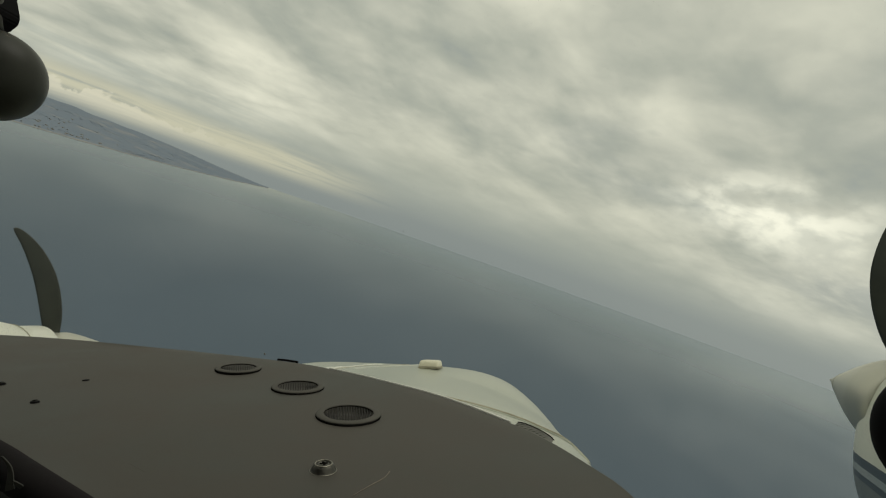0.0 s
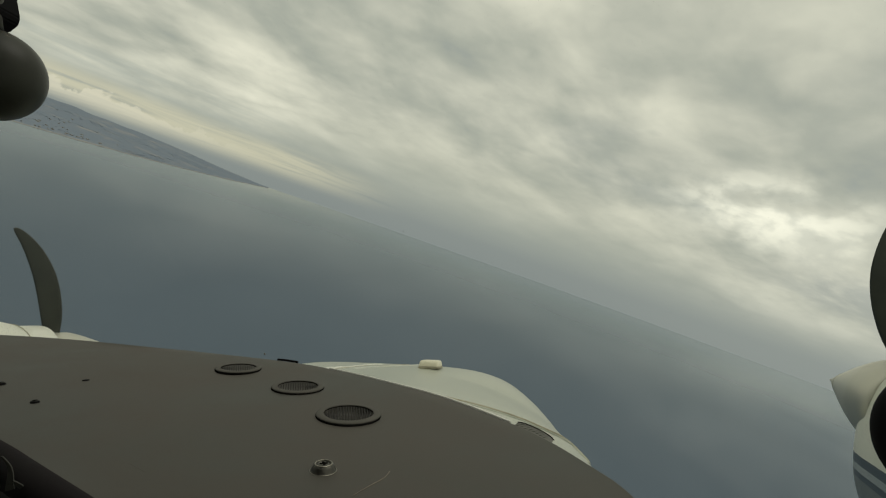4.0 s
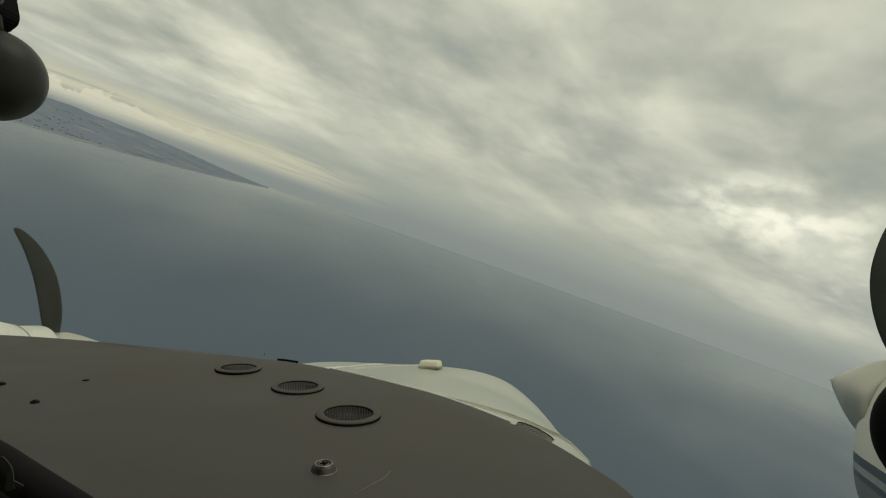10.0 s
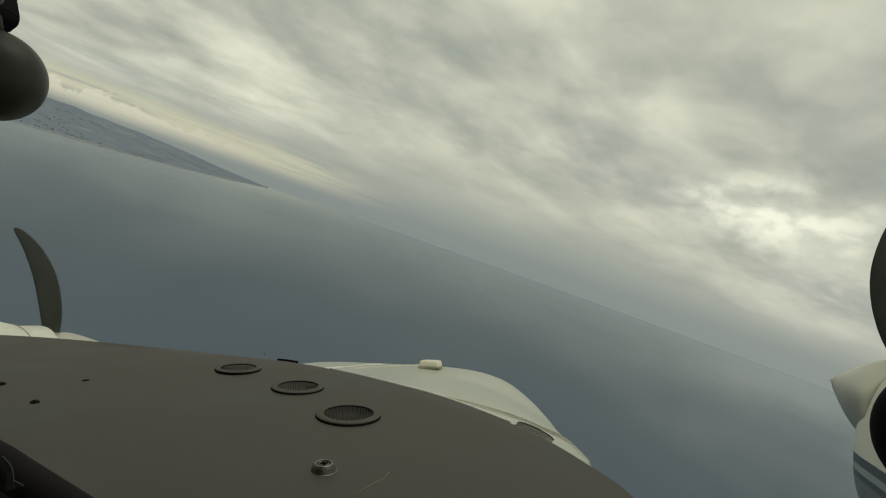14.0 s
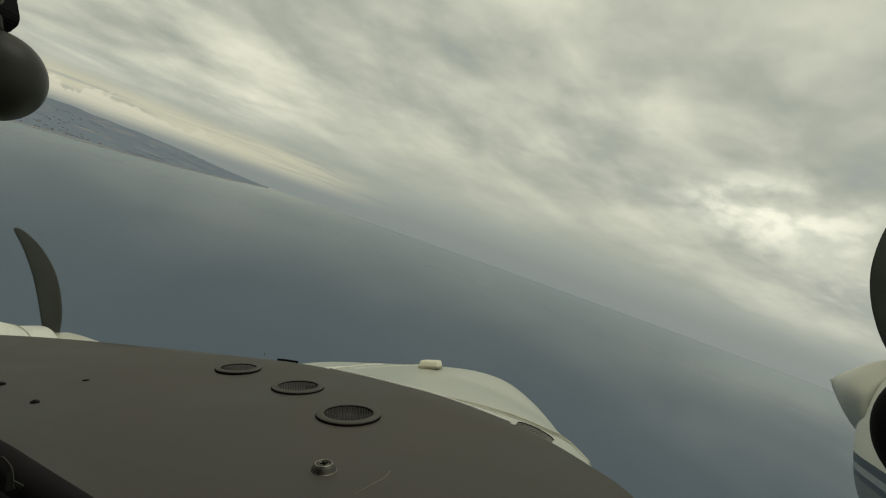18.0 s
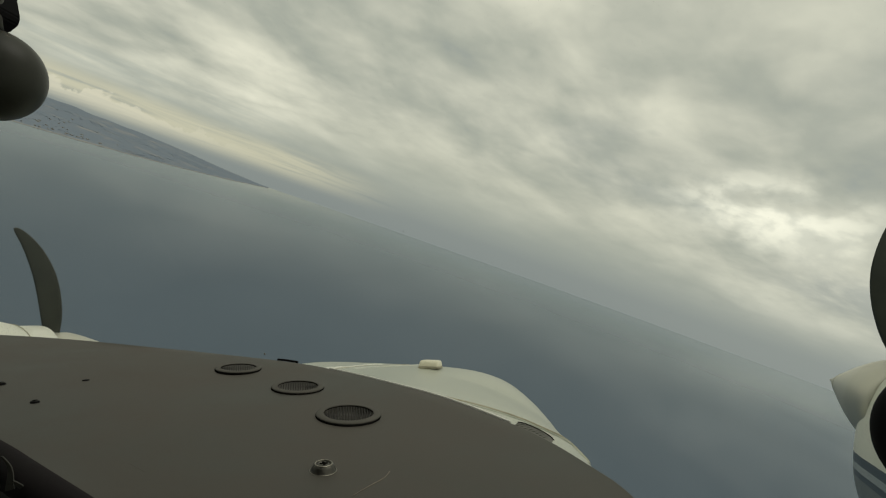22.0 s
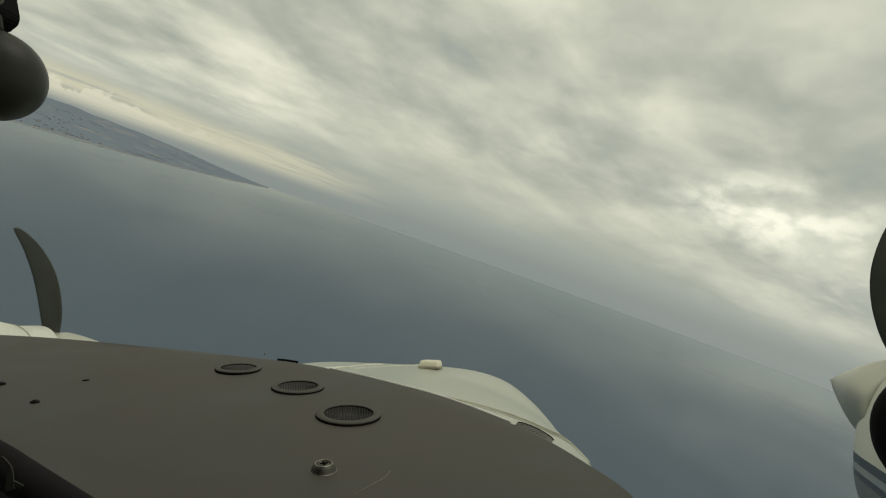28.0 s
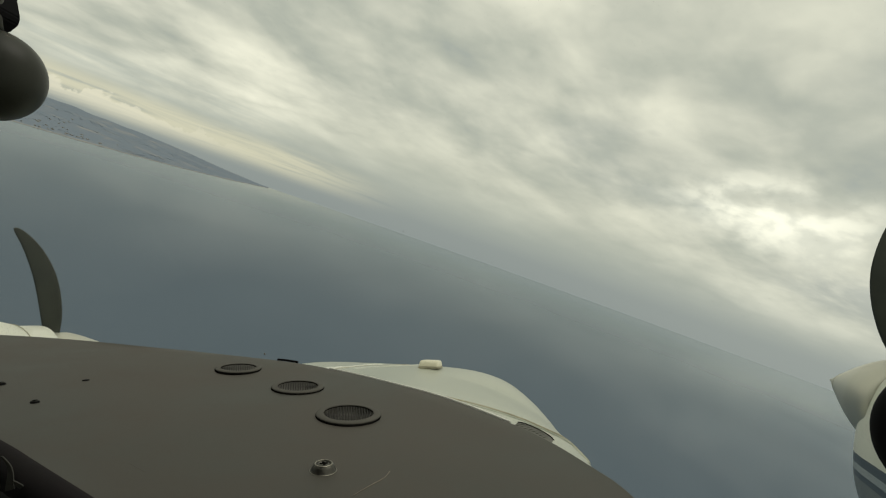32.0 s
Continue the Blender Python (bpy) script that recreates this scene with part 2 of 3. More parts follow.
def land_cover():
    m, T, bsdf = material("hazed_fields_and_woods")
    at = T.n("ShaderNodeTexCoord").outputs["Object"]
    cell = T.n("ShaderNodeTexVoronoi")
    T.link(T.mapped(at, rot=(0, 0, 0.3), scale=(1, 1.6, 1)), cell.inputs["Vector"])
    cell.inputs["Scale"].default_value = 0.011
    sep = T.n("ShaderNodeSeparateColor")
    T.link(cell.outputs["Color"], sep.inputs[0])
    # distance haze is painted in: every tone is shifted to pale blue-grey
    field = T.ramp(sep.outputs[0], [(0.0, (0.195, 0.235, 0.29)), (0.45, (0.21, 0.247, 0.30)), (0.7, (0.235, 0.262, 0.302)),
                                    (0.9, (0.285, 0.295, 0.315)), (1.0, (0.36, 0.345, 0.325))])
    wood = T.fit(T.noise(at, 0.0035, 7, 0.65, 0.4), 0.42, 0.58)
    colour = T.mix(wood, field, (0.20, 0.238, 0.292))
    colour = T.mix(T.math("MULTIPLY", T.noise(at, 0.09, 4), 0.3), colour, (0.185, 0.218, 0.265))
    bsdf.inputs["Specular IOR Level"].default_value = 0.0
    T.put(bsdf.inputs["Base Color"], colour)
    bsdf.inputs["Roughness"].default_value = 0.95
    return m


def clear_pane():
    m = bpy.data.materials.new("clear_acrylic")
    m.use_nodes = True
    T = Tree(m.node_tree)
    out, mixer = T.n("ShaderNodeOutputMaterial"), T.n("ShaderNodeMixShader")
    clear, gloss, facing = T.n("ShaderNodeBsdfTransparent"), T.n("ShaderNodeBsdfGlossy"), T.n("ShaderNodeFresnel")
    clear.inputs[0].default_value = (0.985, 0.99, 0.98, 1)
    gloss.inputs["Roughness"].default_value = 0.02
    facing.inputs[0].default_value = 1.25
    T.link(T.math("MULTIPLY", facing.outputs[0], 0.008), mixer.inputs[0])
    T.link(clear.outputs[0], mixer.inputs[1])
    T.link(gloss.outputs[0], mixer.inputs[2])
    T.link(mixer.outputs[0], out.inputs[0])
    return m


SEA, LAND, ACRYLIC = sea_water(), land_cover(), clear_pane()
# Walls, roofs and woods are muted towards the land's painted haze.
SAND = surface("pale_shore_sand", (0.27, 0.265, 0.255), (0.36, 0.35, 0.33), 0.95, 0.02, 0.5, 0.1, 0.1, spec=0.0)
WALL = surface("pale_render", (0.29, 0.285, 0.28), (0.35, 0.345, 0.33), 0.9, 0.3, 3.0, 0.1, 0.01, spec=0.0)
ROOF = surface("haze_greyed_tiles", (0.265, 0.26, 0.26), (0.30, 0.29, 0.285), 0.9, 0.3, 3.0, 0.1, 0.01, spec=0.0)
WOOD = surface("hazed_woodland", (0.215, 0.255, 0.31), (0.23, 0.268, 0.32), 0.95, 0.05, 1.0, 0.2, 0.1, spec=0.0)


# ---------------------------------------------------------------- mesh helpers
def to_mesh(name, bm, mat, smooth=True):
    bmesh.ops.recalc_face_normals(bm, faces=bm.faces[:])
    me = bpy.data.meshes.new(name)
    bm.to_mesh(me)
    bm.free()
    me.materials.append(mat)
    for p in me.polygons:
        p.use_smooth = smooth
    return me


def part(name, bm, mat, parent, label="", smooth=True):
    ob = new(name, to_mesh(name, bm, mat, smooth))
    ob.parent = parent
    return tagged(ob, label=label)


def thing(name, label, category, at=AIR, group="", kind=""):
    ob = new(name)
    ob.empty_display_size = 0.05
    ob.matrix_world = at
    return tagged(ob, label, category, group, kind)


def loft(rings, cap=(True, True), closed=True):
    """A skin through rings of equally many points."""
    bm = bmesh.new()
    rows = [[bm.verts.new(p) for p in r] for r in rings]
    k = len(rows[0])
    for a, b in zip(rows, rows[1:]):
        for i in range(k if closed else k - 1):
            bm.faces.new((a[i], a[(i + 1) % k], b[(i + 1) % k], b[i]))
    if cap[0]:
        bm.faces.new(rows[0][::-1])
    if cap[1]:
        bm.faces.new(rows[-1])
    return bm


def spun(profile, axis=Vector((0, 0, 1)), origin=Vector((0, 0, 0)), k=40, squash=1.0):
    """A turned body: profile rows of (distance along the axis, radius)."""
    axis = Vector(axis).normalized()
    u = axis.orthogonal().normalized()
    w = axis.cross(u)
    return loft([[Vector(origin) + axis * d + (u * math.cos(2 * math.pi * i / k) + w * math.sin(2 * math.pi * i / k) * squash) * max(r, 1e-4)
                  for i in range(k)] for d, r in profile])


def tube(points, radius, k=8):
    """A round rod along points."""
    pts = [Vector(p) for p in points]
    rings = []
    for i, p in enumerate(pts):
        d = (pts[min(i + 1, len(pts) - 1)] - pts[max(i - 1, 0)]).normalized()
        u = d.cross(Vector((0, 0, 1)) if abs(d.z) < 0.9 else Vector((1, 0, 0))).normalized()
        w = d.cross(u)
        rings.append([p + (u * math.cos(2 * math.pi * j / k) + w * math.sin(2 * math.pi * j / k)) * radius for j in range(k)])
    return loft(rings)


def block(size, at=(0, 0, 0), bevel=0.0, turn=0.0, taper=1.0):
    bm = bmesh.new()
    bmesh.ops.create_cube(bm, size=1.0)
    for v in bm.verts:
        f = taper if v.co.z > 0 else 1.0
        v.co = Vector((v.co.x * size[0] * f, v.co.y * size[1] * f, v.co.z * size[2]))
    if bevel:
        bmesh.ops.bevel(bm, geom=bm.edges[:], offset=bevel, segments=3, affect="EDGES", profile=0.5)
    bm.transform(Matrix.Translation(at) @ Matrix.Rotation(turn, 4, "Z"))
    return bm


def smooth_line(points, steps=8):
    """Catmull-Rom through points."""
    p = [Vector(q) for q in points]
    p = [2 * p[0] - p[1]] + p + [2 * p[-1] - p[-2]]
    out = []
    for a, b, c, d in zip(p, p[1:], p[2:], p[3:]):
        for i in range(steps):
            t = i / steps
            out.append(0.5 * (2 * b + (c - a) * t + (2 * a - 5 * b + 4 * c - d) * t * t + (3 * b - a - 3 * c + d) * t ** 3))
    return out + [p[-2]]


def between(table, s):
    """Smooth interpolation in rows of (s, values...)."""
    for a, b in zip(table, table[1:]):
        if s <= b[0]:
            t = (s - a[0]) / (b[0] - a[0])
            return [u + (v - u) * t for u, v in zip(a[1:], b[1:])]
    return list(table[-1][1:])


# ---------------------------------------------------------------- sea, coast and land
REACH = 4900.0


def face_up(me):
    if sum(p.normal.z for p in me.polygons) < 0:
        me.flip_normals()
    return me


def make_sea():
    bm = bmesh.new()
    radii = [0, REACH]
    k = 96
    rows = []
    for r in radii[1:]:
        rows.append([bm.verts.new((r * math.sin(2 * math.pi * i / k), r * math.cos(2 * math.pi * i / k), 0)) for i in range(k)])
    mid = bm.verts.new((0, 0, 0))
    for i in range(k):
        bm.faces.new((mid, rows[0][i], rows[0][(i + 1) % k]))
    for a, b in zip(rows, rows[1:]):
        for i in range(k):
            bm.faces.new((a[i], b[i], b[(i + 1) % k], a[(i + 1) % k]))
    ob = new("sea", face_up(to_mesh("sea", bm, SEA)))
    tagged(ob, "slate-blue open sea, dull under an overcast sky", "sea", kind="structure")


SHORE = [(-112, 2250), (-90, 2300), (-70, 2290), (-57, 2290), (-46, 2480), (-36, 2720), (-31, 2980), (-27, 3300), (-23.5, 3800), (-20, 4700)]


def shore_at(az):
    r = between(SHORE, az)[0]
    return r + 38 * noise.noise((az * 0.35, 3.0, 0)) + 14 * noise.noise((az * 1.7, 8.0, 0))


def land_height(r, az, r0):
    f = (r - r0) / max(REACH - r0, 1)
    p = (r * math.sin(radians(az)) * 0.0016, r * math.cos(radians(az)) * 0.0016, 0.5)
    end = min(1.0, max(0.0, (-20.5 - az) / 17)) ** 1.1
    return 2.0 + end * max(0.0, f) ** 1.5 * (118 + 26 * noise.noise(p)) + end * min(1, 5 * f) * 7 * (1 + noise.noise((p[0] * 4, p[1] * 4, 2)))


def make_land():
    bm = bmesh.new()
    az = [-112 + 92 * i / 250 for i in range(251)]
    rows = []
    for a in az:
        r0 = shore_at(a)
        row = []
        for j in range(34):
            f = (j - 1) / 32 if j else 0
            r = r0 + (REACH - 15 - r0) * f ** 1.3 if j else r0 - 6
            z = -1.5 if j == 0 else land_height(r, a, r0)
            row.append(bm.verts.new((r * math.sin(radians(a)), r * math.cos(radians(a)), z)))
        rows.append(row)
    for a, b in zip(rows, rows[1:]):
        for j in range(33):
            bm.faces.new((a[j], a[j + 1], b[j + 1], b[j]))
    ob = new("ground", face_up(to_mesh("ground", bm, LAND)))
    tagged(ob, "low coastal land with fields and woods, haze painted into its colours", "coast", kind="structure")
    beach = bmesh.new()
    rows = []
    for a in az:
        r0 = shore_at(a)
        rows.append([beach.verts.new(((r0 + d) * math.sin(radians(a)), (r0 + d) * math.cos(radians(a)), z))
                     for d, z in ((-16, -0.6), (-4, 1.2), (6, 2.6))])
    for a, b in zip(rows, rows[1:]):
        for j in range(2):
            beach.faces.new((a[j], a[j + 1], b[j + 1], b[j]))
    ob = new("beach", face_up(to_mesh("beach", beach, SAND)))
    tagged(ob, "thin pale strip of beach along the shore", "beach", kind="structure")


make_sea()
make_land()


def on_land(az, inland):
    r0 = shore_at(az)
    r = r0 + inland
    return Vector((r * math.sin(radians(az)), r * math.cos(radians(az)), land_height(r, az, r0)))


def make_house(w, d, h, roof):
    home = thing("house", "small pale coastal house with a roof greyed as by haze", "house", at=Matrix(), group="houses along the shore")
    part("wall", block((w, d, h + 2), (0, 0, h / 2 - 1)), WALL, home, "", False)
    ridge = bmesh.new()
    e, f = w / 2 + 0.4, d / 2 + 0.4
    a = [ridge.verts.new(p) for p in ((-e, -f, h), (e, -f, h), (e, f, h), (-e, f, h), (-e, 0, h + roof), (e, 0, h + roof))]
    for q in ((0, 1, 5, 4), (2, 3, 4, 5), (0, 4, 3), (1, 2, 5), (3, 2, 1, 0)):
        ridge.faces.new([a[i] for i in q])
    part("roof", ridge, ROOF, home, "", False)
    return home


def make_town():
    dice = random.Random(5)
    kinds = [make_house(8, 6, 2.6, 1.6), make_house(10, 7, 3.0, 1.8), make_house(12, 8, 3.0, 1.5), make_house(7, 6, 2.8, 1.6)]
    for home, (az, inland) in zip(kinds, ((-62, 60), (-55, 90), (-48, 70), (-40, 60))):
        home.matrix_world = Matrix.Translation(on_land(az, inland))
    for i in range(130):
        az = dice.choice((-64, -58, -52, -46, -41, -37)) + dice.gauss(0, 1.6)
        at = on_land(az, 55 + abs(dice.gauss(0, 280)))
        copy_thing(dice.choice(kinds), Matrix.Translation(at) @ Matrix.Rotation(dice.uniform(0, 3.1), 4, "Z"))


def make_woods():
    """Far woods as many small uneven crowns."""
    dice = random.Random(9)
    verts, faces = [], []
    for i in range(3600):
        az = dice.uniform(-80, -26)
        inland = 40 + 1500 * dice.random() ** 1.4
        at = on_land(az, inland)
        if noise.noise((at.x * 0.004, at.y * 0.004, 7)) < 0.05:
            continue
        r, h, n = dice.uniform(4, 8), dice.uniform(0.9, 1.8), len(verts)
        for k in range(5):
            a = k * 1.2566 + dice.uniform(-0.3, 0.3)
            verts.append((at.x + r * math.cos(a), at.y + r * math.sin(a), at.z + h * dice.uniform(0.3, 0.6)))
            verts.append((at.x + r * 0.4 * math.cos(a), at.y + r * 0.4 * math.sin(a), at.z - 1))
        verts.append((at.x + dice.uniform(-2, 2), at.y + dice.uniform(-2, 2), at.z + h))
        for k in range(5):
            a, b = n + 2 * k, n + 2 * ((k + 1) % 5)
            faces += [(a, b, n + 10), (a + 1, b + 1, b, a)]
    me = bpy.data.meshes.new("woodland")
    me.from_pydata(verts, [], faces)
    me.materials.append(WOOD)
    tagged(new("woodland", me), "woods and hedges on the coastal land, haze painted into their colour", "woodland", kind="stuff")


make_town()
make_woods()

# ---------------------------------------------------------------- the aeroplane outside
plane = thing("aeroplane", "cream-white twin-engined light aeroplane with dark propellers", "aeroplane")
NOSE_AT = Vector((-0.52, 0.70, 0.0))
#        s     half width, top, depth, squareness
NOSE = [(-0.30, 0.682, -0.160, 0.42, 2.6), (0.0, 0.728, -0.211, 0.44, 2.6), (0.4, 0.797, -0.291, 0.46, 2.6), (0.8, 0.850, -0.367, 0.47, 2.65), (1.2, 0.786, -0.435, 0.46, 2.5),
        (1.5, 0.634, -0.489, 0.42, 3.9), (1.75, 0.406, -0.556, 0.33, 2.6), (1.9, 0.197, -0.634, 0.22, 2.6), (1.95, 0.02, -0.708, 0.14, 2.6)]


def nose_point(s, phi, out=0.0):
    w, top, deep, sq = between(NOSE, s)
    c, d = math.cos(phi), math.sin(phi)
    lat = (w + out) * math.copysign(abs(c) ** (2 / sq), c)
    h = top - deep + (deep + out) * math.copysign(abs(d) ** (2 / sq), d)
    return NOSE_AT + AX * s + SIDE * lat + Vector((0, 0, h))


def make_nose():
    rings = []
    for i in range(61):
        ring = []
        for j in range(72):
            a = 2 * math.pi * j / 72
            first = -0.05 - 0.23 * math.cos(a)      # the skin starts further aft to starboard
            ring.append(nose_point(first + (1.95 - first) * i / 60, a))
        rings.append(ring)
    skin = part("nose_skin", loft(rings), PAINT, plane, "cream-white painted metal nose")
    # sealed joint round the windscreen's foot, and panel joints
    joint = smooth_line([(s, a, 0) for s, a in ((0.60, 78), (0.64, 66), (0.68, 58), (0.702, 54.2), (0.725, 50.3), (0.75, 45.8), (0.80, 40), (0.85, 35), (0.84, 31.3), (0.82, 28.6))], 6)
    part("sealant_joint", tube([nose_point(q.x, math.radians(q.y), 0.001) for q in joint], 0.0042, 6), SEAM, plane, "dirty sealant joint")
    part("sealant_bead", tube([nose_point(q.x - 0.012, math.radians(q.y), 0.0) for q in joint], 0.003, 6), PAINT, plane)
    # the lid's joint along the nose's crown, smeared with white sealant, and its rivets
    def crown_line(s, shift):
        return nose_point(s, math.radians(92.6 - 7.0 * (s - 0.95) + shift), 0.0)

    steps = [0.90 + 0.02 * i for i in range(33)]
    part("panel_joint", tube([crown_line(s, 0.0) - Vector((0, 0, 0.0010)) for s in steps], 0.0020, 5), SEAM, plane)
    part("sealant_smear", tube([crown_line(s, 0.5 + 0.7 * noise.noise((s * 30, 1, 0))) for s in steps[:26]], 0.0032, 6), CHALK, plane, "white sealant smear")
    part("sealant_smear", tube([crown_line(s, 1.6 + 0.9 * noise.noise((s * 25, 5, 0))) for s in steps[2:14]], 0.0026, 6), CHALK, plane, "white sealant smear")
    rivet = to_mesh("rivet", spun([(0.0, 0.0046), (0.0018, 0.004), (0.0026, 0.0014)], k=8), CHALK)
    for i in range(34):
        ob = new("rivet", rivet)
        ob.parent = plane
        ob.location = crown_line(1.10 + 0.0125 * i, -1.6)
    hump = part("nose_fairing", block((0.080, 0.09, 0.030), (0, 0, 0), 0.010, 0, 0.9), CREAM, plane, "small rounded cream fairing")
    skirt = part("fairing_foot", block((0.079, 0.090, 0.010), (0, 0, -0.0115), 0.003), SEAM, hump, "brown ragged foot of the fairing")
    for v in skirt.data.vertices:
        v.co.z += 0.004 * noise.noise(v.co * 60)
    hump.location = nose_point(1.35, math.radians(81.5), 0.0165)
    hump.rotation_euler = (radians(-10), 0, -0.19)
    # louvred outlet beside the windscreen's foot
    outlet = new("air_outlet")
    outlet.parent = plane
    tagged(outlet, "dark louvred air outlet")
    def on_outlet(u, v, out):
        """u along the outlet, v from its rounded front edge aft."""
        bow = math.sqrt(max(1 - u * u, 0))
        return nose_point(0.664 + 0.018 * u + 0.028 * bow - 0.07 * v, math.radians(46.2 - 4.6 * u), out)

    plate = bmesh.new()
    grid = [[plate.verts.new(on_outlet(-1 + i / 8, j / 5, 0.0035)) for j in range(6)] for i in range(17)]
    for a, b in zip(grid, grid[1:]):
        for j in range(5):
            plate.faces.new((a[j], a[j + 1], b[j + 1], b[j]))
    part("backing", plate, LOUVRE, outlet)
    for i in range(9):
        u = -0.9 + 0.2 * i
        part("slat", tube([on_outlet(max(u - 0.25 * v, -1), v, 0.005) for v in (0.05, 0.3, 0.6, 0.95)], 0.0007, 6), SLAT, outlet)
    part("lip", tube([on_outlet(-1 + i / 8, 0.0, 0.0045) for i in range(17)], 0.0016, 6), BARS, outlet, "dark lip")
    return skin


make_nose()


# the blade from root to tip: radius, chord, thickness, twist, sweep
BLADE_ROWS = ((0.10, 0.06, 0.05, 0.75, -0.045), (0.17, 0.078, 0.04, 0.70, -0.022), (0.26, 0.104, 0.026, 0.58, 0.006), (0.38, 0.118, 0.020, 0.46, 0.028),
              (0.50, 0.116, 0.016, 0.37, 0.032), (0.62, 0.098, 0.012, 0.30, 0.012), (0.70, 0.074, 0.009, 0.26, -0.016), (0.76, 0.046, 0.007, 0.24, -0.046), (0.785, 0.020, 0.005, 0.22, -0.062))


def make_engine(tip, blade_turn, way, droop, base, gap, crown):
    """Nacelle, spinner and two-bladed propeller; tip: the spinner's point; base: the cowling's middle height."""
    tip = Vector(tip)
    shaft = Vector((AX.x, AX.y, -droop)).normalized()
    hub = tip - shaft * 0.43

    def ring(s, w, up, down, z0, sq=2.3, k=56):
        c = Vector((*(tip - AX * s).xy, base))
        pts = []
        for j in range(k):
            a = 2 * math.pi * j / k
            ca, sa = math.cos(a), math.sin(a)
            pts.append(c + SIDE * w * math.copysign(abs(ca) ** (2 / sq), ca)
                       + Vector((0, 0, z0 + (up if sa > 0 else down) * math.copysign(abs(sa) ** (2 / sq), sa))) - hub)
        return pts

    rise = crown[0][2]
    rings = [ring(gap + 0.468, 0.110, rise - 0.08, 0.20, -0.19, 2.0), ring(gap + 0.471, 0.145, rise - 0.03, 0.24, -0.19, 2.0), ring(gap + 0.485, 0.166, rise - 0.008, 0.27, -0.19, 2.0)]
    rings += [ring(gap + s, w, up, down, -0.19, sq) for s, w, up, down, sq in crown]
    rings += [ring(1.2, 0.31, crown[-1][2] + 0.03, 0.32, -0.16, 2.3), ring(1.9, 0.33, 0.32, 0.32, -0.16, 2.3), ring(2.8, 0.28, 0.22, 0.24, -0.24, 2.3), ring(3.6, 0.10, 0.08, 0.10, -0.32, 2.3)]
    nac = part("nacelle", loft(rings), COWL, plane, "white engine cowling with two slate-blue stripes")
    nac.location = hub
    seam = part("cowl_joint", tube(ring(gap + 0.668, 0.2135, crown[-3][2] + 0.001 if len(crown) > 3 else 0.408, 0.295, -0.19, 2.5)[4:25], 0.0022, 5), SEAM, plane)
    seam.location = hub
    prop = new("propeller")
    prop.parent = plane
    prop.location = hub
    tagged(prop, "dark two-bladed propeller with a pale pointed spinner")
    prof = [(-0.13, 0.150), (-0.125, 0.168), (-0.06, 0.167)] + [(0.43 * k / 14, 0.164 * (1 - (k / 14) ** 1.13)) for k in range(14)] + [(0.418, 0.006), (0.426, 0.004), (0.43, 0.0005)]
    part("spinner", spun(prof, shaft, k=56), SPIN, prop, "smooth pale conical spinner")
    part("spinner_joint", spun([(0.2985, 0.0556), (0.300, 0.0562), (0.3015, 0.0553), (0.300, 0.053)], shaft, k=48), SEAM, prop)
    part("backplate", spun([(-0.045, 0.10), (-0.045, 0.152), (-0.03, 0.154), (-0.03, 0.10)], shaft, k=48), STEEL, prop)
    for turn in (0, math.pi):
        rings = []
        d = (SIDE * math.sin(blade_turn + turn) + Vector((0, 0, math.cos(blade_turn + turn)))).normalized()
        e = d.cross(shaft).normalized()
        for (r, chord, thick), (_, twist, sweep) in zip(smooth_line([p[:3] for p in BLADE_ROWS], 4), smooth_line([(p[0], p[3], p[4]) for p in BLADE_ROWS], 4)):
            sweep *= way
            twist *= way
            c = d * r + e * sweep
            u = e * math.cos(twist) + shaft * math.sin(twist)
            w = shaft * math.cos(twist) - e * math.sin(twist)
            rings.append([c + u * chord * 0.46 * math.cos(2 * math.pi * j / 16) + w * thick * 0.5 * math.sin(2 * math.pi * j / 16) for j in range(16)])
        part("blade", loft(rings), BLADE, prop, "dark grey-green blade")


#        behind the gap, half width, rise, depth, squareness
make_engine((1.75, 2.30, -0.59), 0.03, 1, 0.038, -0.59, 0.0, ((0.52, 0.180, 0.38, 0.28, 2.0), (0.60, 0.202, 0.40, 0.29, 2.1), (0.85, 0.255, 0.42, 0.31, 2.2)))
make_engine((-1.93, 3.12, -0.640), -0.33, -1, 0.076, -0.607, 0.05, ((0.495, 0.174, 0.385, 0.28, 2.4), (0.52, 0.182, 0.412, 0.28, 2.6), (0.60, 0.202, 0.423, 0.29, 2.6), (0.664, 0.212, 0.430, 0.29, 2.6),
                                                          (0.670, 0.214, 0.440, 0.29, 2.5), (0.72, 0.225, 0.460, 0.30, 2.4), (0.85, 0.255, 0.490, 0.31, 2.3)))

# ---------------------------------------------------------------- the glareshield
H, FALL = -0.172, 0.06           # height at the grilles, and the crown's fall to starboard


def top(x, y, up=0.0):
    """A point on the glareshield's upper face."""
    return Vector((x, y, H + FALL * (-0.1 - x) + up))


shield = thing("glareshield", "worn brown-grey vinyl glareshield with round defroster grilles", "glareshield")
FRONT = [(0.152, 0.16), (0.151, 0.26), (0.1437, 0.379), (0.126, 0.435), (0.088, 0.509), (0.011, 0.600), (-0.061, 0.656), (-0.154, 0.713), (-0.244, 0.746), (-0.418, 0.778), (-0.632, 0.806), (-0.85, 0.79), (-1.06, 0.74)]
REAR = [(0.06, 0.15), (-0.02, 0.20), (-0.10, 0.25), (-0.17, 0.294), (-0.234, 0.3346), (-0.272, 0.358), (-0.3125, 0.383), (-0.357, 0.410), (-0.45, 0.46), (-0.58, 0.51), (-0.72, 0.53), (-0.88, 0.52), (-1.06, 0.48)]


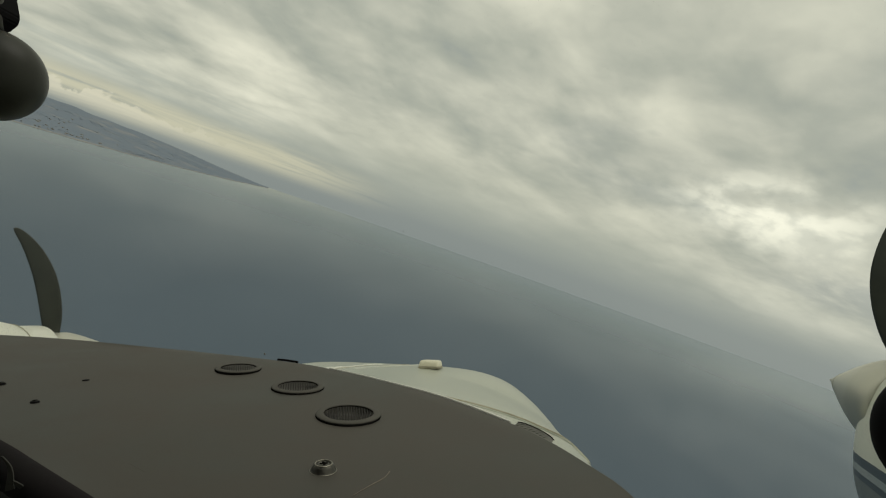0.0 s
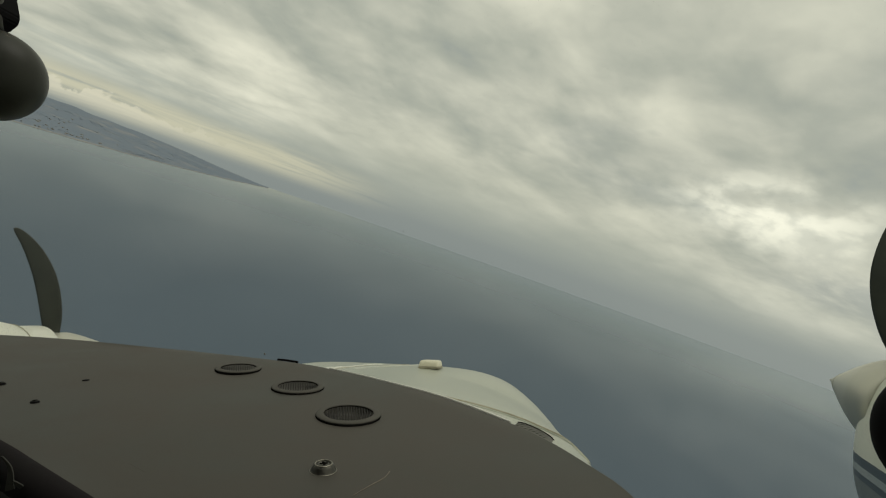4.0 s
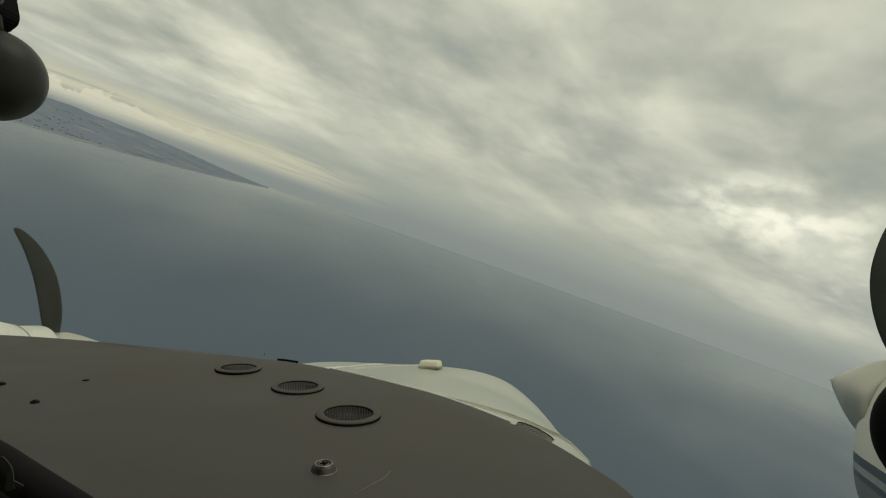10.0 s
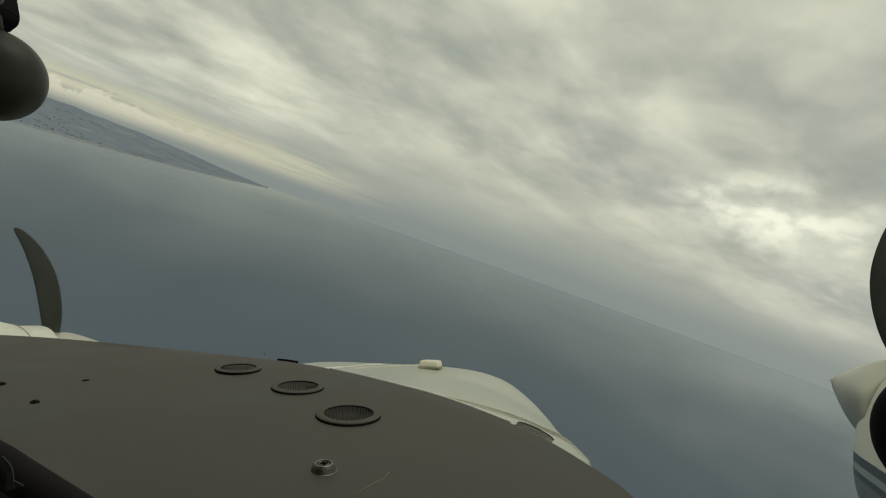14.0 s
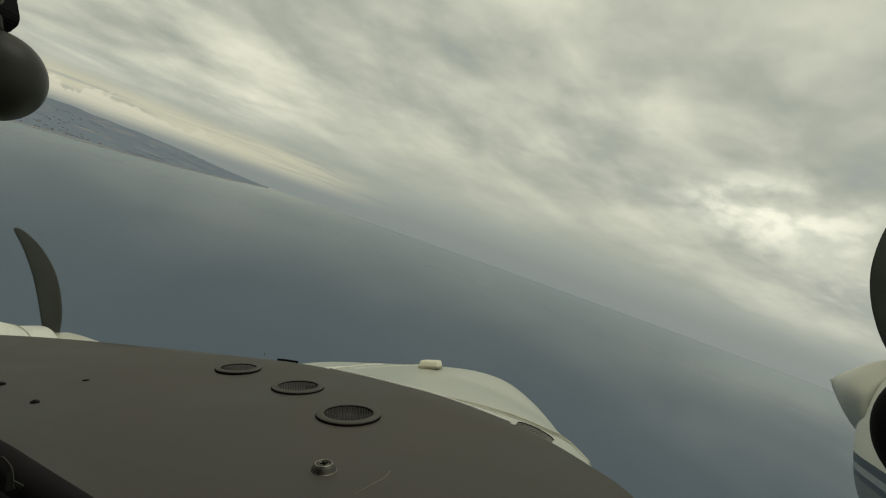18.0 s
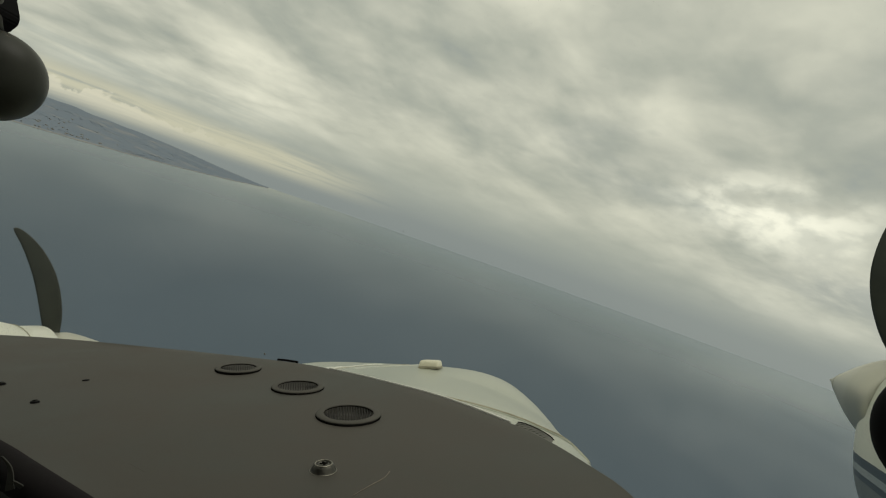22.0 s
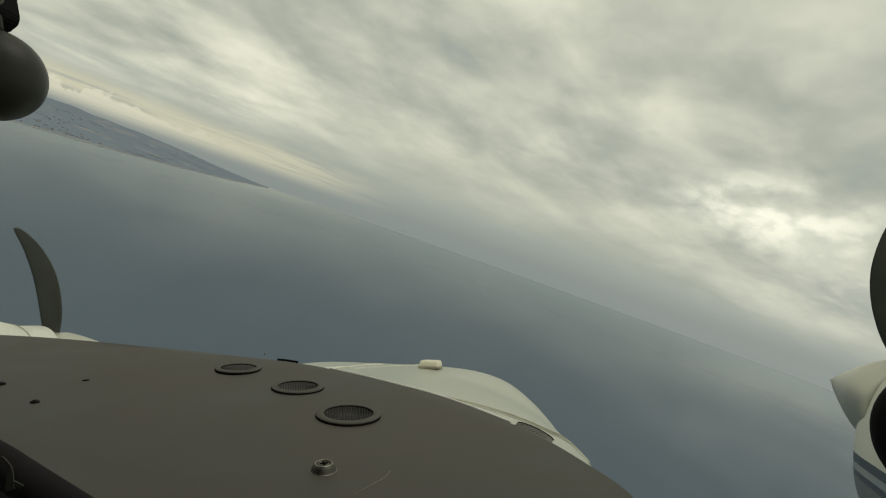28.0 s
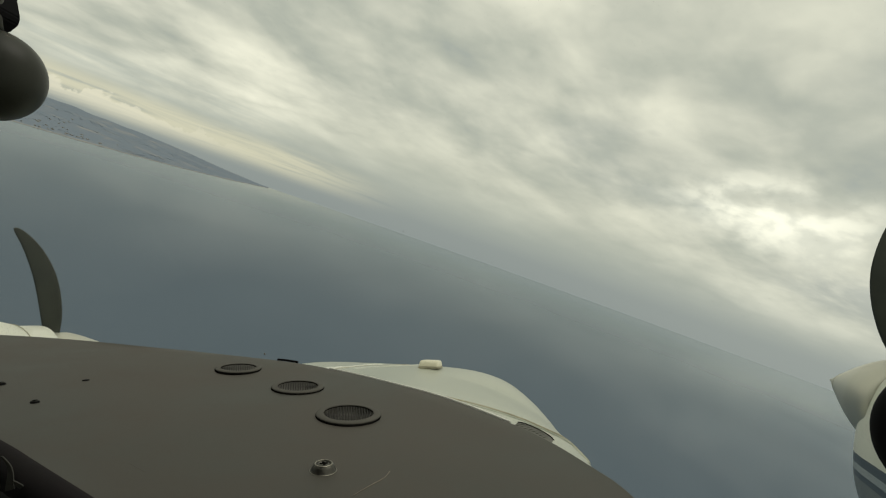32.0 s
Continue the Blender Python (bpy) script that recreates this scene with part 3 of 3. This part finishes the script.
def make_shield():
    front = smooth_line([(*p, 0) for p in FRONT], 10)
    rear = smooth_line([(*p, 0) for p in REAR], 10)
    n = 14
    rows = []
    for a, b in zip(front, rear):
        row = []
        for j in range(n + 1):
            p = a.lerp(b, min(max(j / n, 0.004), 0.994))
            row.append(top(p.x, p.y, 0.0010 * noise.noise((p.x * 9, p.y * 9, 0))))
        d = (b - a).normalized()
        # rolled front and rear edges, then the underside
        row = [top(a.x, a.y)] + row + [top(b.x, b.y)]
        row = [row[0] - d * 0.004 + Vector((0, 0, -0.012)), row[0] - d * 0.003 + Vector((0, 0, -0.004))] + row
        row += [row[-1] + d * 0.001 + Vector((0, 0, -0.003)), row[-1] + Vector((0, 0, -0.010))]
        rows.append(row)
    part("cover", loft(rows), VINYL, shield, "brown-grey grained vinyl top")
    rim = [(a, (b - a).normalized()) for a, b in zip(front, rear) if -0.165 < a.x < 0.075]
    part("edging", tube([top(a.x, a.y, -0.0008) - d * 0.0040 for a, d in rim], 0.0013, 8), CHALK, shield, "pale edging strip")
    part("edge_trim", tube([top(p.x, p.y, -0.0092) + Vector((-0.003, -0.005, 0)) for p in rear], 0.0128, 14), TRIM, shield, "dark rubber edge trim")


make_shield()


def make_grille(x, y, r):
    base = new("defroster_grille")
    base.parent = shield
    base.location = top(x, y)
    base.rotation_euler = (0, math.atan(FALL), math.atan2(-x, y))
    tagged(base, "round dark-grey defroster grille")
    # this black ring paints the shadow line under the raised rim
    part("shadow_gap", spun([(-0.002, r * 1.006), (0.0012, r * 1.006), (0.0012, r * 0.8), (-0.002, r * 0.8)], k=48), DARK, base, "black ring that paints the shadow gap under the rim")
    part("rim", spun([(0.0012, r * 0.985), (0.0016, r), (0.0022, r - 0.0006), (0.0028, r * 0.93), (0.0030, r * 0.80), (0.0029, r * 0.768), (0.0022, r * 0.760), (0.0012, r * 0.80)], k=56), RING, base, "")
    # no opening is cut: black floor and wall paint the shade inside it
    part("duct_shade", spun([(0.0002, r * 0.79), (0.0023, r * 0.79), (0.0023, r * 0.759), (0.0006, r * 0.754), (0.0005, 0.0)], k=40), DARK, base, "")
    for i in range(-9, 10):
        q = i * 0.0028
        half = math.sqrt(max((r * 0.70) ** 2 - q * q, 0))
        if half > 0.003:
            part("bar", block((0.0011, 2 * half, 0.0007), (q, 0, 0.0014)), BARS, base, "", False)
    for i in range(-5, 6):
        q = i * 0.0042
        half = math.sqrt(max((r * 0.70) ** 2 - q * q, 0))
        if half > 0.003:
            part("bar", block((2 * half, 0.0008, 0.0006), (0, q, 0.0009)), BARS, base, "", False)


for gx, gy, gr in ((-0.0978, 0.527, 0.0333), (-0.175, 0.614, 0.0308), (-0.275, 0.684, 0.0292)):
    make_grille(gx, gy, gr)


def make_screw(x, y, r, cup, head):
    base = new("screw")
    base.parent = shield
    base.location = top(x, y)
    base.rotation_euler = (0, math.atan(FALL), 0)
    tagged(base, "domed steel screw in a cup washer")
    part("washer", spun([(0.0, r), (0.0005, r * 1.02), (0.0009, r * 0.97), (r * 0.16, r * 0.93), (r * 0.36, r * 0.84), (r * 0.50, r * 0.72), (r * 0.55, r * 0.64), (r * 0.50, r * 0.56), (r * 0.40, r * 0.50), (r * 0.38, 0.0)], k=40), cup, base, "")
    lip = [(r * 0.64 * math.cos(a), r * 0.64 * math.sin(a), r * 0.545) for a in (2 * math.pi * i / 40 for i in range(41))]
    part("lip", tube(lip, r * 0.055, 8), head, base, "lip paler than the washer")
    foot = [(r * 1.01 * math.cos(a), r * 1.01 * math.sin(a), r * 0.03) for a in (2 * math.pi * i / 40 for i in range(41))]
    part("washer_edge", tube(foot, r * 0.035, 6), head, base, "edge paler than the washer")
    part("screw_head", spun([(r * 0.36, r * 0.52), (r * 0.47, r * 0.50), (r * 0.53, r * 0.38), (r * 0.55, r * 0.2), (r * 0.555, 0.0)], k=24), cup, base, "")
    # the cross is not cut: black bars carry the recess's shade
    for t in (0.4, 0.4 + math.pi / 2):
        part("slot", block((r * 0.60, r * 0.17, r * 0.08), (0, 0, r * 0.545), 0, t), DARK, base, "", False)


make_screw(-0.0932, 0.396, 0.0101, CUP, STEEL)
make_screw(-0.4076, 0.508, 0.0043, BLACK, SLAT)
make_screw(-0.4851, 0.558, 0.0047, BLACK, SLAT)


def on_top(rows, up):
    return smooth_line([top(x, y, up) for x, y in rows])


# no hole is cut here; a flat black disc carries its darkness
part("screw_hole_disc", spun([(0.0, 0.0038), (0.0004, 0.0036), (0.0005, 0.0)], k=16, origin=top(-0.4168, 0.5935)), BLACK, shield, "black disc that paints the dark of an empty screw hole")
part("front_lip", tube(on_top([(-0.2438, 0.750), (-0.2296, 0.748), (-0.2116, 0.741)], 0.0005), 0.0016, 8), BLACK, shield, "black lip")
part("scratch", tube(on_top([(-0.0634, 0.359), (-0.0538, 0.3754), (-0.045, 0.3896), (-0.0419, 0.401)], 0.0002), 0.00032, 5), SCUFF, shield, "pale scratch")
part("hair_crack", tube(on_top([(-0.2385, 0.3880), (-0.2339, 0.385), (-0.2255, 0.3794), (-0.2200, 0.3760)], -0.0004), 0.0006, 5), DUST, shield, "fine dark crack")

# ---------------------------------------------------------------- ball compass, fitting, panel
ball = thing("ball_compass", "matt black ball-shaped compass hanging from a dark bracket", "compass")
BALL = Vector((-0.4425, 0.50, 0.1712))
R = 0.0440
part("ball", spun([(-R * math.cos(math.pi * i / 24), R * math.sin(math.pi * i / 24)) for i in range(25)], (0, 0, 1), BALL, 48), OLIVE, ball, "matt black ball")
part("neck", spun([(0.0, 0.012), (0.02, 0.010), (0.05, 0.013)], (0, 0, 1), BALL + Vector((-0.004, 0, R - 0.003)), 24), OLIVE, ball, "")
chip = random.Random(3)
for i in range(12):
    d = Vector((chip.uniform(0.42, 0.66), chip.uniform(-0.32, -0.05), chip.uniform(0.74, 0.90))).normalized()
    part("chip", spun([(0.0, 0.0006 + 0.0006 * chip.random()), (0.0002, 0.0003)], d, BALL + d * R, 7), SCUFF, ball, "chipped paint")
side = [(-0.487, 0.47), (-0.459, 0.47), (-0.443, 0.28), (-0.4350, 0.237), (-0.4370, 0.230), (-0.4465, 0.2225), (-0.487, 0.2225)]
arm = loft([[(x, y, z) for x, z in side] for y in (0.490, 0.493, 0.522, 0.525)])
bmesh.ops.bevel(arm, geom=arm.edges[:], offset=0.0015, segments=2, affect="EDGES")
part("bracket", arm, BLACK, ball, "dark bracket", False)

pad = thing("window_fitting", "round black rubber fitting beside the side window", "cabin fitting")
FIT = Vector((0.2575, 0.25, -0.0945))
part("pad", spun([(-0.0225 * math.cos(math.pi * i / 20), 0.0368 * math.sin(math.pi * i / 20) ** 0.8) for i in range(21)], (-0.6, -0.75, 0.15), FIT, 48), BLACK, pad, "")
part("stem", tube([tuple(FIT), (0.30, 0.26, -0.11), (0.345, 0.262, -0.16)], 0.010, 16), BLACK, pad, "")
clip = Vector((0.2365, 0.30, -0.1525))
part("clip", spun([(-0.0050 * math.cos(math.pi * i / 12), 0.0050 * math.sin(math.pi * i / 12)) for i in range(13)], (0, 0, 1), clip, 20), BLACK, pad, "dark rubber clip")
part("clip_stem", tube([tuple(clip), (0.247, 0.28, -0.145), (0.262, 0.258, -0.12)], 0.0025, 10), BLACK, pad, "")

board = thing("instrument_panel", "dark instrument panel with loose grey cloth straps", "instrument panel")
part("panel", loft([[(x, y, H - 0.004), (x, y, H - 0.50), (x + 0.015, y + 0.02, H - 0.50), (x + 0.015, y + 0.02, H - 0.004)] for x, y in ((-1.06, 0.50), (-0.72, 0.55), (-0.58, 0.53), (-0.45, 0.48), (-0.357, 0.43), (-0.234, 0.355), (-0.10, 0.27), (0.07, 0.17))]), PANEL, board, "", False)
for a, b, wide in (((-0.3036, 0.35, -0.1427), (-0.297, 0.35, -0.1652), (0.0008, 0.0066)), ((-0.2954, 0.349, -0.1597), (-0.2798, 0.346, -0.1733), (0.0023, 0.0043)), ((-0.2768, 0.35, -0.1633), (-0.2713, 0.347, -0.1738), (0.0016, 0.0039))):
    a, b = Vector(a), Vector(b)
    across = (b - a).cross(Vector((0, 1, 0))).normalized()
    rings = []
    for i in range(9):
        f = i / 8
        c = a.lerp(b, f) + Vector((0.002 * math.sin(3 * f), 0.0015 * math.sin(5 * f), 0))
        h, d = across * (wide[0] + (wide[1] - wide[0]) * f) * 0.5, Vector((0, 0.0005, 0))
        rings.append([c - h - d, c + h - d, c + h + d, c - h + d])
    part("strap", loft(rings), CABLE, board, "grey cloth strap", False)

# ---------------------------------------------------------------- windscreen and cabin
def make_windscreen():
    foot = smooth_line([(p[0], p[1], 0) for p in ((0.75, -0.1), (0.62, 0.25), (0.36, 0.50), (0.06, 0.66), (-0.26, 0.83), (-0.66, 1.00), (-1.12, 1.09), (-1.5, 1.0), (-1.8, 0.7))], 6)
    rows = []
    for p in foot:
        row = []
        for j in range(9):
            f = j / 8
            c = Vector((-0.45, 0.1, 0))
            q = p.lerp(c, 0.55 * f ** 1.4)
            row.append(Vector((q.x, q.y, -0.30 + 0.82 * math.sin(f * math.pi / 2 * 0.95))))
        rows.append(row)
    sheet = loft(rows, (False, False), False)
    bmesh.ops.recalc_face_normals(sheet, faces=sheet.faces[:])
    shape = BVHTree.FromBMesh(sheet)
    pane = new("window_1", to_mesh("window_1", sheet, ACRYLIC))
    pane.matrix_world = AIR
    thick = pane.modifiers.new("thickness", "SOLIDIFY")
    thick.thickness = 0.006
    pane.visible_shadow = False
    for way, r, mat in (((-0.3467, 1, -0.2044), 0.0016, SCUFF), ((-0.0744, 1, 0.0367), 0.0005, BLACK)):
        at, normal, _, _ = shape.ray_cast(Vector((0, 0, 0)), Vector(way).normalized())
        if at:
            face = normal if normal.dot(Vector(way)) < 0 else -normal
            part("speck", spun([(0.0, r), (r * 0.3, r * 0.7), (r * 0.45, 0.0)], face, at + face * 0.004, 10), mat, pane, "dried speck")
    tagged(pane, "clear curved acrylic windscreen with a few specks", "windscreen", kind="structure")


make_windscreen()


def make_cabin():
    """Plain lining that closes the cabin above and behind the camera, and the outer skin over it."""
    def ring(s, w, up, down, grow):
        pts = []
        for j in range(48):
            a = 2 * math.pi * j / 48
            c, d = math.cos(a), math.sin(a)
            pts.append(NOSE_AT + AX * s + SIDE * (w + grow) * math.copysign(abs(c) ** 0.75, c)
                       + Vector((0, 0, -0.45 + ((up if d > 0 else down) + grow) * math.copysign(abs(d) ** 0.75, d))))
        return pts
    # the roof over the seats, from the windscreen's upper edge back to the lining, and its painted skin
    # out of view; added, and widened aft, to shade the near glareshield
    def roof(inner, outer):
        arc = []
        for s, rise, half, low in ((-0.40, 0.950, 0.66, 45), (-0.60, 0.955, 0.72, 32), (-0.75, 0.95, 0.76, 14), (-0.95, 0.945, 0.785, 4)):
            row = []
            for grow, order in ((inner, range(21)), (outer, range(20, -1, -1))):
                for j in order:
                    a = radians(low + (180 - 2 * low) * j / 20)
                    c, d = math.cos(a), math.sin(a)
                    row.append(NOSE_AT + AX * s + SIDE * (half + grow) * math.copysign(abs(c) ** 0.75, c) + Vector((0, 0, -0.45 + (rise + grow) * abs(d) ** 0.75)))
            arc.append(row)
        return loft(arc)

    ob = new("ceiling", to_mesh("ceiling", roof(0.0, 0.02), LINING))
    ob.matrix_world = AIR
    tagged(ob, "unseen dark-grey roof lining over the cockpit, added to shade the glareshield", "cabin ceiling", kind="structure")
    part("roof", roof(0.024, 0.04), PAINT, plane, "cream-white painted cabin roof")
    rows = ((-0.95, 0.80, 0.95, 0.62), (-1.25, 0.80, 0.98, 0.62), (-1.8, 0.76, 0.96, 0.60), (-2.5, 0.68, 0.88, 0.56))
    ob = new("cabin_lining", to_mesh("cabin_lining", loft([ring(*r, 0.0) for r in rows], (False, True)), LINING))
    ob.matrix_world = AIR
    tagged(ob, "plain dark-grey lining of the cabin behind the camera", "cabin lining", kind="structure")
    skin = loft([ring(*r, 0.04) for r in rows] + [ring(-3.4, 0.45, 0.62, 0.40, 0.0), ring(-4.6, 0.16, 0.25, 0.16, 0.0)], (False, True))
    part("fuselage", skin, PAINT, plane, "cream-white painted fuselage")
    # lower shell under the cockpit, from the nose back to the cabin
    shell = []
    for f in (0.0, 0.2, 0.4, 0.6, 0.8, 1.0):
        at, half, mid, deep = 0.17 - 1.10 * f, 0.735 + 0.06 * f, -0.67 + 0.20 * f, 0.43 + 0.19 * f
        arc = []
        for grow, order in ((0.0, range(25)), (-0.025, range(24, -1, -1))):
            for j in order:
                g = math.pi + math.pi * j / 24
                c, d = math.cos(g), math.sin(g)
                arc.append(NOSE_AT + AX * at + SIDE * (half + grow) * math.copysign(abs(c) ** 0.76, c) + Vector((0, 0, mid - (deep + grow) * abs(d) ** 0.76)))
        shell.append(arc)
    part("lower_shell", loft(shell), PAINT, plane, "cream-white lower cockpit shell")
    # the plain wing that carries the engines
    rings = []
    for q in range(-12, 13):
        lat = q * 0.30
        chord, thick = 1.6 - 0.10 * abs(q) ** 0.8, 0.20 - 0.009 * abs(q)
        c = NOSE_AT + AX * -0.55 + SIDE * lat + Vector((0, 0, -0.98 + 0.022 * abs(q)))
        rings.append([c - AX * chord * (0.5 - 0.5 * math.cos(2 * math.pi * j / 24)) + Vector((0, 0, thick * 0.6 * math.sin(2 * math.pi * j / 24) * (0.6 + 0.4 * math.cos(2 * math.pi * j / 24))))
                      for j in range(24)])
    part("wing", loft(rings), PAINT, plane, "cream-white painted wing")


make_cabin()
